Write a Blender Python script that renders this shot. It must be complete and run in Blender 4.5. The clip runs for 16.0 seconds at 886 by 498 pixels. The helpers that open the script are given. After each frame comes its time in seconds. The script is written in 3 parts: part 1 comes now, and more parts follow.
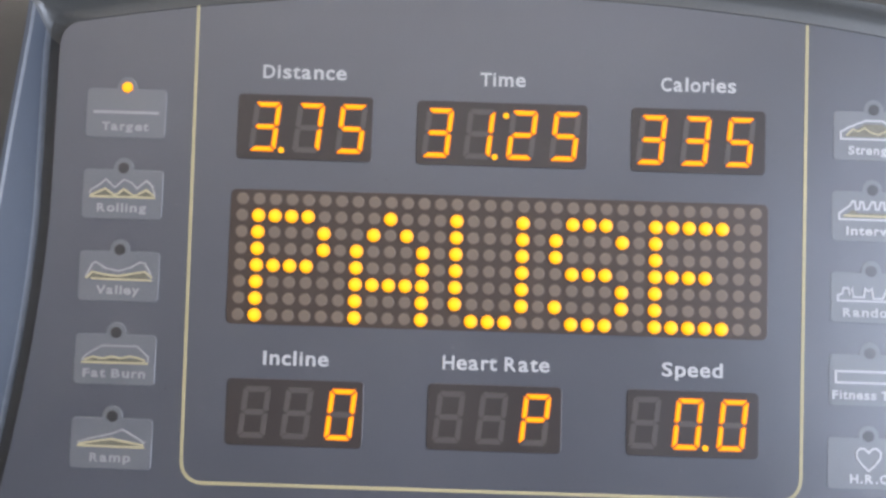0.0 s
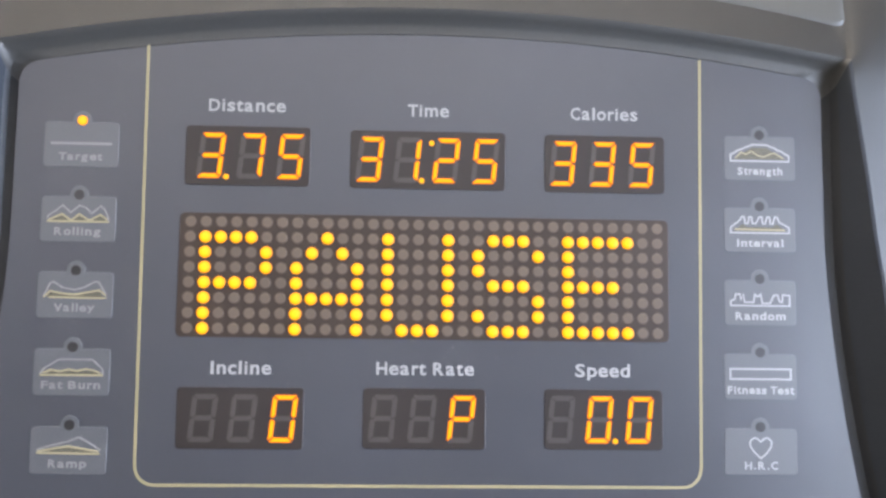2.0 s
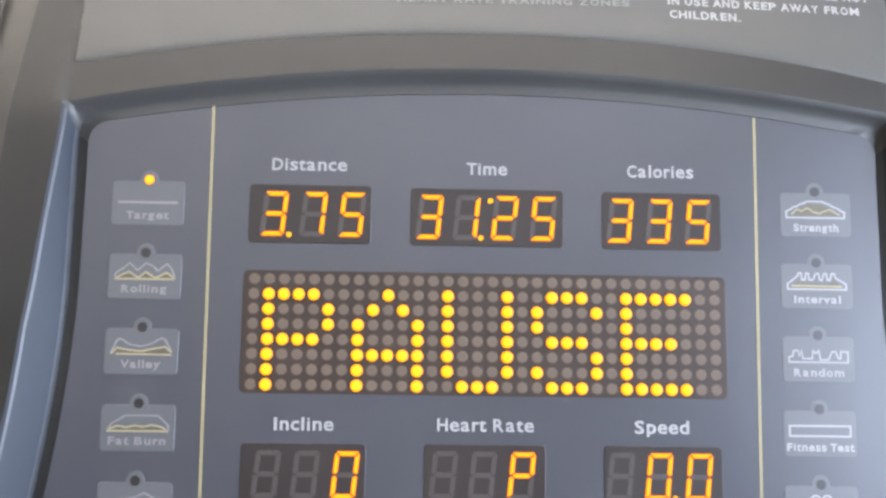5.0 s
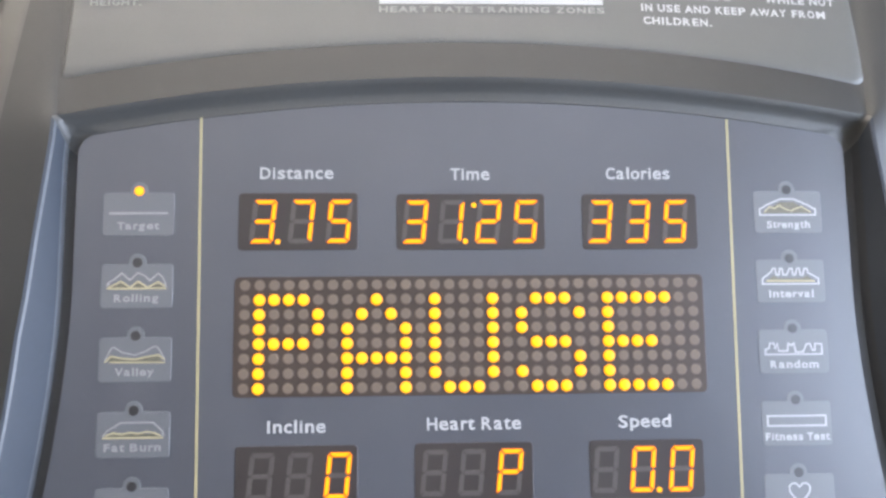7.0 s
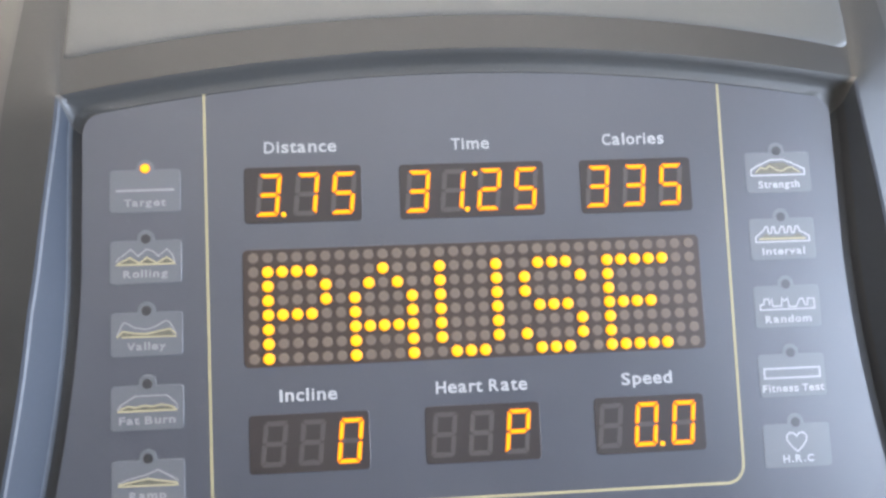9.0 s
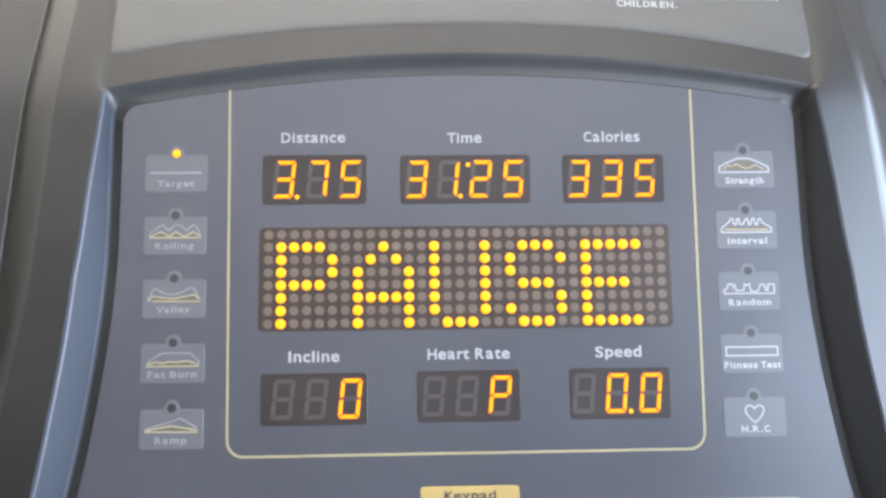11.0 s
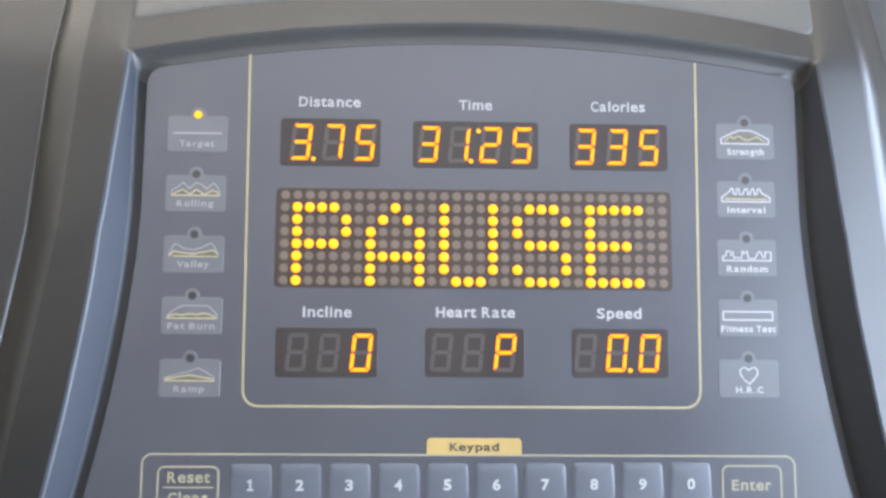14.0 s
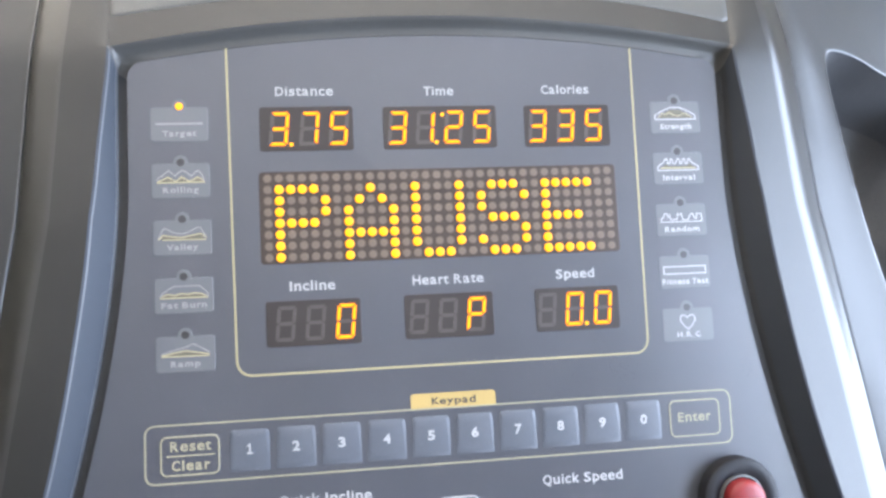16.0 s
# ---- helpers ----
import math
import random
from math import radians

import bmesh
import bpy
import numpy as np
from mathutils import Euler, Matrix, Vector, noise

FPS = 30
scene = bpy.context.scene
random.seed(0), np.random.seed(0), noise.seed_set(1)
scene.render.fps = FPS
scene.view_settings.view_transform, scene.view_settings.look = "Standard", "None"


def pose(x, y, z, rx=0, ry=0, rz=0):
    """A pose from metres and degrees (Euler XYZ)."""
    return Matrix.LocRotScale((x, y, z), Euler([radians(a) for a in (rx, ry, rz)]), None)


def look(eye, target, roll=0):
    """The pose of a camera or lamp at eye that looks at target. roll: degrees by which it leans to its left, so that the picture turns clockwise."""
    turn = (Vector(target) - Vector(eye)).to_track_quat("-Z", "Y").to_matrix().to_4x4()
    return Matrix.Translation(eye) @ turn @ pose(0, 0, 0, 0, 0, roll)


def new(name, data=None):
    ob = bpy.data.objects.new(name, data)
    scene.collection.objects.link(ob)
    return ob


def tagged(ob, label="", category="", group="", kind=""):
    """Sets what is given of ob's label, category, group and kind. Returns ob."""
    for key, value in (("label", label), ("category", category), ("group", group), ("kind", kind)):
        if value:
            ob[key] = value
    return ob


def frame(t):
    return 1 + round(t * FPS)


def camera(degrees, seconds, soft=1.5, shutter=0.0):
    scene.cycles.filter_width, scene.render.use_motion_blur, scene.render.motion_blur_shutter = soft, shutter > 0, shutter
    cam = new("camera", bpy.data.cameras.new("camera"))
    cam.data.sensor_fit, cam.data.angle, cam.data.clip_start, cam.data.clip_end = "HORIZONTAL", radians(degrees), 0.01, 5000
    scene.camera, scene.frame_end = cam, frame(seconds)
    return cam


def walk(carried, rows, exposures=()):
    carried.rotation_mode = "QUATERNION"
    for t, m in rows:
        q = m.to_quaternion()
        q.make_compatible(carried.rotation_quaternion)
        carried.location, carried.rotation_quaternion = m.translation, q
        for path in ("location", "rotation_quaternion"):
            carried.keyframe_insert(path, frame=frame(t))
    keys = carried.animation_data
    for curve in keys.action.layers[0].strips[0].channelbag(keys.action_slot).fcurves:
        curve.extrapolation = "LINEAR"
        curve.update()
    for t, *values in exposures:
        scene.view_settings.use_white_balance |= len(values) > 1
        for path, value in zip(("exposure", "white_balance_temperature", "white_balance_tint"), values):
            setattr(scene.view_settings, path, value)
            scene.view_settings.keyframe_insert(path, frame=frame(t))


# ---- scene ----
import functools

# ---------------------------------------------------------------- camera
# The console's face is laid out in millimetres: u to the right, v up along the face, w out of it towards the user.
FACE = pose(0, 0, 1.22, -38, 0, 0)
cam = camera(60.0, 16.0, soft=2.75)
# seconds, eye on the face's axes (metres), yaw, pitch, roll (degrees)
ROWS = [
    (0, -0.01803, -0.27733, -0.01058, 0.354, 3.181, 1.795),
    (0.5, -0.01255, -0.29209, -0.01986, -0.588, 3.221, 2.201),
    (1, -0.00220, -0.30720, -0.01824, -0.666, 4.308, 1.025),
    (1.5, -0.00617, -0.30390, -0.01087, -1.954, 4.835, 1.484),
    (2, -0.00283, -0.30489, -0.01336, -1.828, 4.671, 0.766),
    (2.5, -0.00378, -0.31127, -0.00076, -1.621, 5.509, 0.290),
    (3, -0.01068, -0.30499, -0.00468, -1.214, 5.284, 1.255),
    (3.5, -0.01994, -0.30387, -0.00471, -0.366, 5.251, 2.285),
    (4, -0.01316, -0.30910, -0.00259, -1.765, 5.962, 0.947),
    (4.5, -0.01959, -0.30956, -0.00277, -1.938, 6.115, 0.620),
    (5, -0.02213, -0.30980, 0.00057, -0.894, 6.193, 0.826),
    (5.2, -0.01840, -0.30980, 0.00150, -1.385, 6.430, 0.824),
    (7.3, -0.02280, -0.32200, -0.00200, -2.050, 6.380, -0.724),
    (7.5, -0.01654, -0.32517, -0.00404, -2.062, 6.753, -0.893),
    (8, -0.02333, -0.31810, -0.00615, -2.670, 5.873, -1.336),
    (8.5, -0.02698, -0.31877, -0.00806, -2.697, 5.184, -1.677),
    (9, -0.03238, -0.32393, -0.01075, -3.388, 5.785, -2.393),
    (9.5, -0.03488, -0.33052, -0.01937, -3.646, 5.770, -3.336),
    (9.7, -0.03450, -0.33580, -0.02000, -3.600, 5.370, -3.300),
    (11.8, -0.01350, -0.36650, -0.03350, -0.550, 7.550, 0.350),
    (12, -0.01272, -0.36383, -0.03305, -1.748, 6.931, 0.570),
    (12.5, -0.00518, -0.36236, -0.03160, -1.215, 6.093, -0.063),
    (13, -0.00822, -0.36323, -0.03648, -1.151, 6.462, 0.129),
    (13.5, -0.01115, -0.37054, -0.04310, -2.334, 7.099, 0.177),
    (14, -0.02408, -0.37399, -0.04400, -1.316, 5.950, 0.436),
    (14.5, -0.02715, -0.38165, -0.04764, -4.689, 5.218, 0.589),
    (15, -0.04354, -0.39226, -0.04729, -4.906, 6.907, -1.828),
    (15.5, -0.05812, -0.40435, -0.05885, -6.436, 6.624, -3.326),
    (16, -0.05602, -0.40795, -0.05660, -7.624, 5.130, -2.848),
]


def eye_pose(x, y, z, yaw, pitch, roll):
    a, b = radians(yaw), radians(pitch)
    ahead = Vector((-math.sin(a) * math.cos(b), math.cos(a) * math.cos(b), math.sin(b)))
    return FACE @ look((x, y, z), Vector((x, y, z)) + ahead, roll)


walk(cam, [(t, eye_pose(*row)) for t, *row in ROWS], [(0.0, 0.79, 7000, 15), (5.0, 1.0, 6880, 14), (12.0, 1.12, 6760, 12), (14.0, 1.15, 6760, 12), (16.0, 1.34, 6690, 12)])

# ---------------------------------------------------------------- world and light
world = bpy.data.worlds.new("daylight")
scene.world = world
world.use_nodes = True
wn = world.node_tree
sky = wn.nodes.new("ShaderNodeTexSky")
sky.sky_type, sky.sun_disc = "NISHITA", False
sky.sun_elevation, sky.sun_rotation = radians(48), radians(-100)
wn.links.new(sky.outputs[0], wn.nodes["Background"].inputs[0])
wn.nodes["Background"].inputs[1].default_value = 0.12

sun = new("sun", bpy.data.lights.new("sun", "SUN"))
sun.data.energy, sun.data.angle, sun.data.color = 2.0, radians(3), (1.0, 0.96, 0.9)
sun.matrix_world = look((-6, 1, 7), (0, 0, 0))

window_light = new("window_light", bpy.data.lights.new("window_light", "AREA"))
window_light.data.shape, window_light.data.size, window_light.data.size_y = "RECTANGLE", 1.14, 1.15
window_light.data.energy, window_light.data.color = 28, (0.62, 0.765, 1.0)
window_light.matrix_world = look((0.98, -0.6, 1.525), (0, -0.6, 1.5))

# fill set in an unseen front window, tipped up to brighten the reflected ceiling
front_light = new("front_window_light", bpy.data.lights.new("front_window_light", "AREA"))
front_light.data.shape, front_light.data.size, front_light.data.size_y = "RECTANGLE", 2.4, 1.4
front_light.data.energy, front_light.data.color = 160, (1.0, 0.935, 0.86)
front_light.matrix_world = look((-0.45, 1.93, 1.75), (-0.4, 0, 3.0))

# ---------------------------------------------------------------- materials


def mat(name, color, rough=0.5, metal=0.0, grain=0.0, scale=300.0, stain=0.0, bump=0.0, bump_scale=900.0, spec=0.5, emit=None, power=0.0, coat=0.0):
    """A surface with fine grain and broad stains in its colour and roughness, at real size (Object coordinates, metres)."""
    m = bpy.data.materials.new(name)
    m.use_nodes = True
    n, l = m.node_tree.nodes, m.node_tree.links
    b = n["Principled BSDF"]
    b.inputs["Base Color"].default_value = (*color, 1)
    b.inputs["Roughness"].default_value, b.inputs["Metallic"].default_value = rough, metal
    b.inputs["Specular IOR Level"].default_value = spec
    b.inputs["Coat Weight"].default_value = coat
    b.inputs["Coat Roughness"].default_value = 0.25
    tc = n.new("ShaderNodeTexCoord")
    if grain or stain:
        fine, broad = n.new("ShaderNodeTexNoise"), n.new("ShaderNodeTexNoise")
        fine.inputs["Scale"].default_value, broad.inputs["Scale"].default_value = scale, 14.0
        fine.inputs["Detail"].default_value, broad.inputs["Detail"].default_value = 4, 5
        l.new(tc.outputs["Object"], fine.inputs["Vector"])
        l.new(tc.outputs["Object"], broad.inputs["Vector"])
        value = None
        for tex, amount in ((fine, grain), (broad, stain)):
            r = n.new("ShaderNodeMapRange")
            r.inputs["From Min"].default_value, r.inputs["From Max"].default_value = 0.3, 0.7
            r.inputs["To Min"].default_value, r.inputs["To Max"].default_value = 1 - amount, 1 + amount
            l.new(tex.outputs["Fac"], r.inputs["Value"])
            if value is None:
                value = r.outputs[0]
            else:
                k = n.new("ShaderNodeMath")
                k.operation = "MULTIPLY"
                l.new(value, k.inputs[0]), l.new(r.outputs[0], k.inputs[1])
                value = k.outputs[0]
        mix = n.new("ShaderNodeMix")
        mix.data_type, mix.blend_type = "RGBA", "MULTIPLY"
        mix.inputs["Factor"].default_value = 1.0
        mix.inputs[6].default_value = (*color, 1)
        l.new(value, mix.inputs[7])
        l.new(mix.outputs[2], b.inputs["Base Color"])
        rr = n.new("ShaderNodeMath")
        rr.operation, rr.inputs[1].default_value = "MULTIPLY", rough
        l.new(value, rr.inputs[0])
        l.new(rr.outputs[0], b.inputs["Roughness"])
    if bump:
        tex, bp = n.new("ShaderNodeTexNoise"), n.new("ShaderNodeBump")
        tex.inputs["Scale"].default_value, tex.inputs["Detail"].default_value = bump_scale, 3
        bp.inputs["Strength"].default_value, bp.inputs["Distance"].default_value = bump, 0.0004
        l.new(tc.outputs["Object"], tex.inputs["Vector"])
        l.new(tex.outputs["Fac"], bp.inputs["Height"])
        l.new(bp.outputs["Normal"], b.inputs["Normal"])
    if emit:
        b.inputs["Emission Color"].default_value, b.inputs["Emission Strength"].default_value = (*emit, 1), power
    return m


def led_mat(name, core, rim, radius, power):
    """A lit lamp's lens: glow fall-off painted into the emission, bright middle to deeper orange rim (radius in
    metres).
    """
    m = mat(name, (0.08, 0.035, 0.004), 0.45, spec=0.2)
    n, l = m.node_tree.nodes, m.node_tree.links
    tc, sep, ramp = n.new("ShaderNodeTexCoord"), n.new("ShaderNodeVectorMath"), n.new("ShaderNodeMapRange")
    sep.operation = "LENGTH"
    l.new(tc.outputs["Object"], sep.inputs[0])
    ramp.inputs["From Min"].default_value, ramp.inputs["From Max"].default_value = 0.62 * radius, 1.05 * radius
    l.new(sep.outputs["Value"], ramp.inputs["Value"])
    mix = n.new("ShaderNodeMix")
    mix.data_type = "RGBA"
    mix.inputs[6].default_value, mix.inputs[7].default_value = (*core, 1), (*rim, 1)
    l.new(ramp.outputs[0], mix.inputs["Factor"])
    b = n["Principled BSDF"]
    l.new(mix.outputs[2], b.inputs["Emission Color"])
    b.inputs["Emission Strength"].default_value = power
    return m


OVERLAY = mat("overlay_film", (0.058, 0.0615, 0.076), 0.30, spec=1.0, grain=0.05, scale=1500, stain=0.06, bump=0.12, bump_scale=2500)
PAD = mat("button_film", (0.110, 0.115, 0.127), 0.34, spec=0.9, grain=0.05, scale=1500, stain=0.05, bump=0.12, bump_scale=2500)
KEY = mat("key_film", (0.092, 0.102, 0.124), 0.45, spec=0.6, grain=0.05, scale=1500, stain=0.06, bump=0.1, bump_scale=2500)
SHELL = mat("charcoal_plastic", (0.0155, 0.016, 0.016), 0.37, spec=0.7, grain=0.08, scale=900, stain=0.1, bump=0.15, bump_scale=1600)
SHOULDER = mat("shoulder_plastic", (0.022, 0.022, 0.0215), 0.3, spec=1.0, grain=0.04, scale=900, stain=0.06)
WING = mat("wing_plastic", (0.020, 0.022, 0.025), 0.44, spec=0.72, grain=0.08, scale=900, stain=0.1, bump=0.15, bump_scale=1600)
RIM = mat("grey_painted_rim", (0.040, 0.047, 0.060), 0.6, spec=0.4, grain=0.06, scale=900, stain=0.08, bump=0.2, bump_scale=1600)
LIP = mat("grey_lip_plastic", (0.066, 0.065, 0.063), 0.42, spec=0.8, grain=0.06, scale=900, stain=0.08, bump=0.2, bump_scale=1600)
# paler, glossier grey: highlights painted along edges, also the stop button's grey ring
GLINT_AND_RING = mat("worn_grey_edge", (0.085, 0.09, 0.10), 0.38, spec=0.8, grain=0.12, scale=500, stain=0.15)
PLATE = mat("upper_plate_film", (0.068, 0.070, 0.068), 0.38, spec=0.85, grain=0.05, scale=1200, stain=0.06, bump=0.15, bump_scale=2200)
GROOVE = mat("black_gasket", (0.036, 0.038, 0.043), 0.6, grain=0.15, scale=700, stain=0.1)
WHITE = mat("white_print", (0.395, 0.395, 0.405), 0.5, grain=0.06, scale=2500, stain=0.05)
GREY_PRINT = mat("worn_grey_print", (0.265, 0.265, 0.27), 0.5, grain=0.1, scale=2500, stain=0.08)
NOTICE = mat("faint_notice_print", (0.22, 0.22, 0.215), 0.5, grain=0.1, scale=2500, stain=0.1)
YELLOW = mat("yellow_print", (0.345, 0.30, 0.175), 0.5, grain=0.08, scale=2500, stain=0.06)
PALE = mat("pale_yellow_print", (0.29, 0.27, 0.19), 0.5, grain=0.08, scale=2500, stain=0.08)
TAB = mat("yellow_tab_print", (0.42, 0.30, 0.11), 0.5, grain=0.05, scale=2500, stain=0.05)
ICON_YELLOW = mat("icon_yellow_print", (0.36, 0.32, 0.20), 0.5, grain=0.12, scale=2500, stain=0.08)
OCHRE = mat("ochre_print", (0.13, 0.12, 0.09), 0.5, grain=0.25, scale=1400, stain=0.1)
INK = mat("dark_ink", (0.06, 0.055, 0.05), 0.5, grain=0.1, scale=2500)
WINDOW = mat("smoked_window", (0.036, 0.029, 0.028), 0.38, grain=0.03, scale=800, stain=0.1)
BOARD = mat("matrix_board", (0.046, 0.031, 0.025), 0.42, grain=0.03, scale=800, stain=0.1)
GHOST = mat("unlit_segment", (0.075, 0.066, 0.062), 0.4, grain=0.06, scale=1500)
# yellow core and orange edge: the bars' glow fall-off put into two emission tones
SEGMENT = mat("lit_segment", (0.05, 0.025, 0.004), 0.5, spec=0.1, emit=(1.0, 0.41, 0.012), power=0.95)
SEGMENT_EDGE = mat("lit_segment_edge", (0.05, 0.025, 0.004), 0.5, spec=0.1, emit=(1.0, 0.22, 0.0), power=0.8)
DOT_OFF = mat("unlit_lamp", (0.142, 0.108, 0.083), 0.42, grain=0.06, scale=1500)
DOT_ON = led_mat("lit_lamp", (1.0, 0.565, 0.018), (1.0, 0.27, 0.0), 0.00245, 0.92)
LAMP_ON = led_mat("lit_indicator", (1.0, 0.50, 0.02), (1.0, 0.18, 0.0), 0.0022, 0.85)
LAMP_OFF = mat("unlit_indicator", (0.02, 0.02, 0.022), 0.3, spec=1.0, grain=0.1, scale=1500)
BLACK = mat("black_plastic", (0.014, 0.014, 0.017), 0.5, spec=0.3, grain=0.15, scale=800, stain=0.1, bump=0.3)
RED = mat("red_plastic", (0.20, 0.014, 0.017), 0.4, grain=0.06, scale=900, stain=0.08)
TRAY = mat("tray_plastic", (0.13, 0.13, 0.135), 0.5, grain=0.1, scale=900, stain=0.12, bump=0.4)
PAINT = mat("wall_paint", (0.085, 0.085, 0.075), 0.8, grain=0.03, scale=120, stain=0.05, bump=0.3, bump_scale=250)
CEIL = mat("ceiling_paint", (0.82, 0.82, 0.8), 0.85, grain=0.03, scale=120, stain=0.04)
RUBBER = mat("rubber_floor", (0.05, 0.05, 0.052), 0.75, grain=0.3, scale=180, stain=0.15, bump=0.5, bump_scale=300)
ALU = mat("window_aluminium", (0.6, 0.61, 0.62), 0.35, metal=0.8, grain=0.05, scale=400, stain=0.05)
GLASS = bpy.data.materials.new("window_glass")
GLASS.use_nodes = True
g = GLASS.node_tree.nodes["Principled BSDF"]
g.inputs["Transmission Weight"].default_value, g.inputs["Roughness"].default_value, g.inputs["IOR"].default_value = 1.0, 0.0, 1.05

# ---------------------------------------------------------------- mesh helpers


def P(u, v, w=0.0):
    return Vector((u / 1000, -w / 1000, v / 1000))


def part(name, bm, material, parent, label="", smooth=False):
    """Link a bmesh as one mesh object under a thing or a part."""
    me = bpy.data.meshes.new(name)
    bmesh.ops.recalc_face_normals(bm, faces=bm.faces)
    bm.to_mesh(me)
    bm.free()
    for one in material if isinstance(material, (list, tuple)) else (material,):
        me.materials.append(one)
    if smooth:
        for f in me.polygons:
            f.use_smooth = True
        me.set_sharp_from_angle(angle=radians(35))
    ob = new(name, me)
    ob.parent = parent
    return tagged(ob, label) if label else ob


def slab(bm, points, w0, w1, bevel=0.0, index=0):
    """A closed outline, raised from w0 to w1, with its upper edge drawn in by bevel."""
    n = len(points)
    cu, cv = sum(p[0] for p in points) / n, sum(p[1] for p in points) / n

    def inner(p):
        d = math.hypot(p[0] - cu, p[1] - cv) or 1
        k = max(0.0, 1 - bevel / d)
        return cu + (p[0] - cu) * k, cv + (p[1] - cv) * k

    rings = [[bm.verts.new(P(*p, w0)) for p in points]]
    if bevel:
        rings.append([bm.verts.new(P(*p, w1 - 0.6 * bevel)) for p in points])
    rings.append([bm.verts.new(P(*(inner(p) if bevel else p), w1)) for p in points])
    for a, b in zip(rings, rings[1:]):
        for i in range(n):
            bm.faces.new((a[i], a[(i + 1) % n], b[(i + 1) % n], b[i])).material_index = index
    bm.faces.new(rings[-1]).material_index = index
    bm.faces.new(rings[0][::-1]).material_index = index
    return bm


def rounded(u0, v0, u1, v1, r, steps=5):
    out = []
    for cu, cv, a0 in ((u1 - r, v1 - r, 0), (u0 + r, v1 - r, 90), (u0 + r, v0 + r, 180), (u1 - r, v0 + r, 270)):
        for k in range(steps + 1):
            a = radians(a0 + 90 * k / steps)
            out.append((cu + r * math.cos(a), cv + r * math.sin(a)))
    return out


def disc(cu, cv, r, n=24):
    return [(cu + r * math.cos(2 * math.pi * k / n), cv + r * math.sin(2 * math.pi * k / n)) for k in range(n)]


def stroke(bm, points, width, w0, w1, closed=False, index=0):
    """A printed line of even width along points, slightly proud of its ground."""
    pts = [Vector(p) for p in points]
    n = len(pts)
    sides = []
    for i, p in enumerate(pts):
        a = pts[i - 1] if i or closed else p
        b = pts[(i + 1) % n] if i < n - 1 or closed else p
        d1, d2 = (p - a), (b - p)
        d1 = d1.normalized() if d1.length else d2.normalized()
        d2 = d2.normalized() if d2.length else d1
        t = d1 + d2
        t = t.normalized() if t.length > 1e-6 else d1
        nrm = Vector((-t.y, t.x))
        k = min(1.8, 1 / max(0.3, abs(t.dot(d1))))
        sides.append((p + nrm * width / 2 * k, p - nrm * width / 2 * k))
    rows = [[bm.verts.new(P(*q, w)) for q, w in ((s[0], w0), (s[0], w1), (s[1], w1), (s[1], w0))] for s in sides]
    for i in range(n if closed else n - 1):
        a, b = rows[i], rows[(i + 1) % n]
        for k in range(3):
            bm.faces.new((a[k], a[k + 1], b[k + 1], b[k])).material_index = index
    if not closed:
        bm.faces.new(rows[0]), bm.faces.new(rows[-1][::-1])
    return bm


# advance, first and last column of each letter of a wide bold sans, in 2048ths of its size
WIDTHS = {
    "a": (1382, 88, 1217), "c": (1214, 80, 1114), "d": (1466, 80, 1294), "e": (1389, 80, 1307), "g": (1466, 80, 1294), "h": (1458, 172, 1294),
    "i": (702, 172, 530), "k": (1362, 172, 1400), "l": (702, 172, 530), "m": (2134, 172, 1962), "n": (1458, 172, 1294), "o": (1407, 80, 1327),
    "p": (1466, 172, 1386), "r": (1010, 172, 1030), "s": (1219, 98, 1126), "t": (979, 23, 951), "u": (1458, 164, 1286), "v": (1335, 35, 1300),
    "y": (1335, 25, 1310), ".": (778, 205, 573), " ": (713, 0, 0), "I": (762, 188, 573), "T": (1397, 10, 1386), "M": (2038, 188, 1849),
    "C": (1503, 102, 1386), "D": (1700, 188, 1598), "E": (1399, 188, 1290), "F": (1399, 188, 1290), "K": (1587, 188, 1620), "Q": (1741, 102, 1640),
    "S": (1475, 135, 1352), "V": (1585, 10, 1575), "W": (2259, 61, 2200), "A": (1585, 10, 1575), "L": (1305, 188, 1250),
}


def outline_of(ch, bold):
    """The flat shape of one letter of the built-in font."""
    cu = bpy.data.curves.new("letters", "FONT")
    cu.body, cu.size, cu.offset, cu.resolution_u = ch, 1.0, bold, 3
    ob = bpy.data.objects.new("letters", cu)
    scene.collection.objects.link(ob)
    me = bpy.data.meshes.new_from_object(ob.evaluated_get(bpy.context.evaluated_depsgraph_get()))
    bpy.data.objects.remove(ob)
    bpy.data.curves.remove(cu)
    bm = bmesh.new()
    bm.from_mesh(me)
    bpy.data.meshes.remove(me)
    bmesh.ops.remove_doubles(bm, verts=bm.verts, dist=1e-5)
    bm.verts.index_update()
    shape = [(v.co.x, v.co.y) for v in bm.verts], [[v.index for v in f.verts] for f in bm.faces]
    bm.free()
    return shape


@functools.lru_cache(maxsize=None)
def heights(bold):
    """Depth of the descenders, height of small letters, of ascenders and of capitals in the built-in font."""
    ys = {ch: [q[1] for q in outline_of(ch, bold)[0]] for ch in "pxdH"}
    return min(ys["p"]), max(ys["x"]), max(ys["d"]), max(ys["H"])


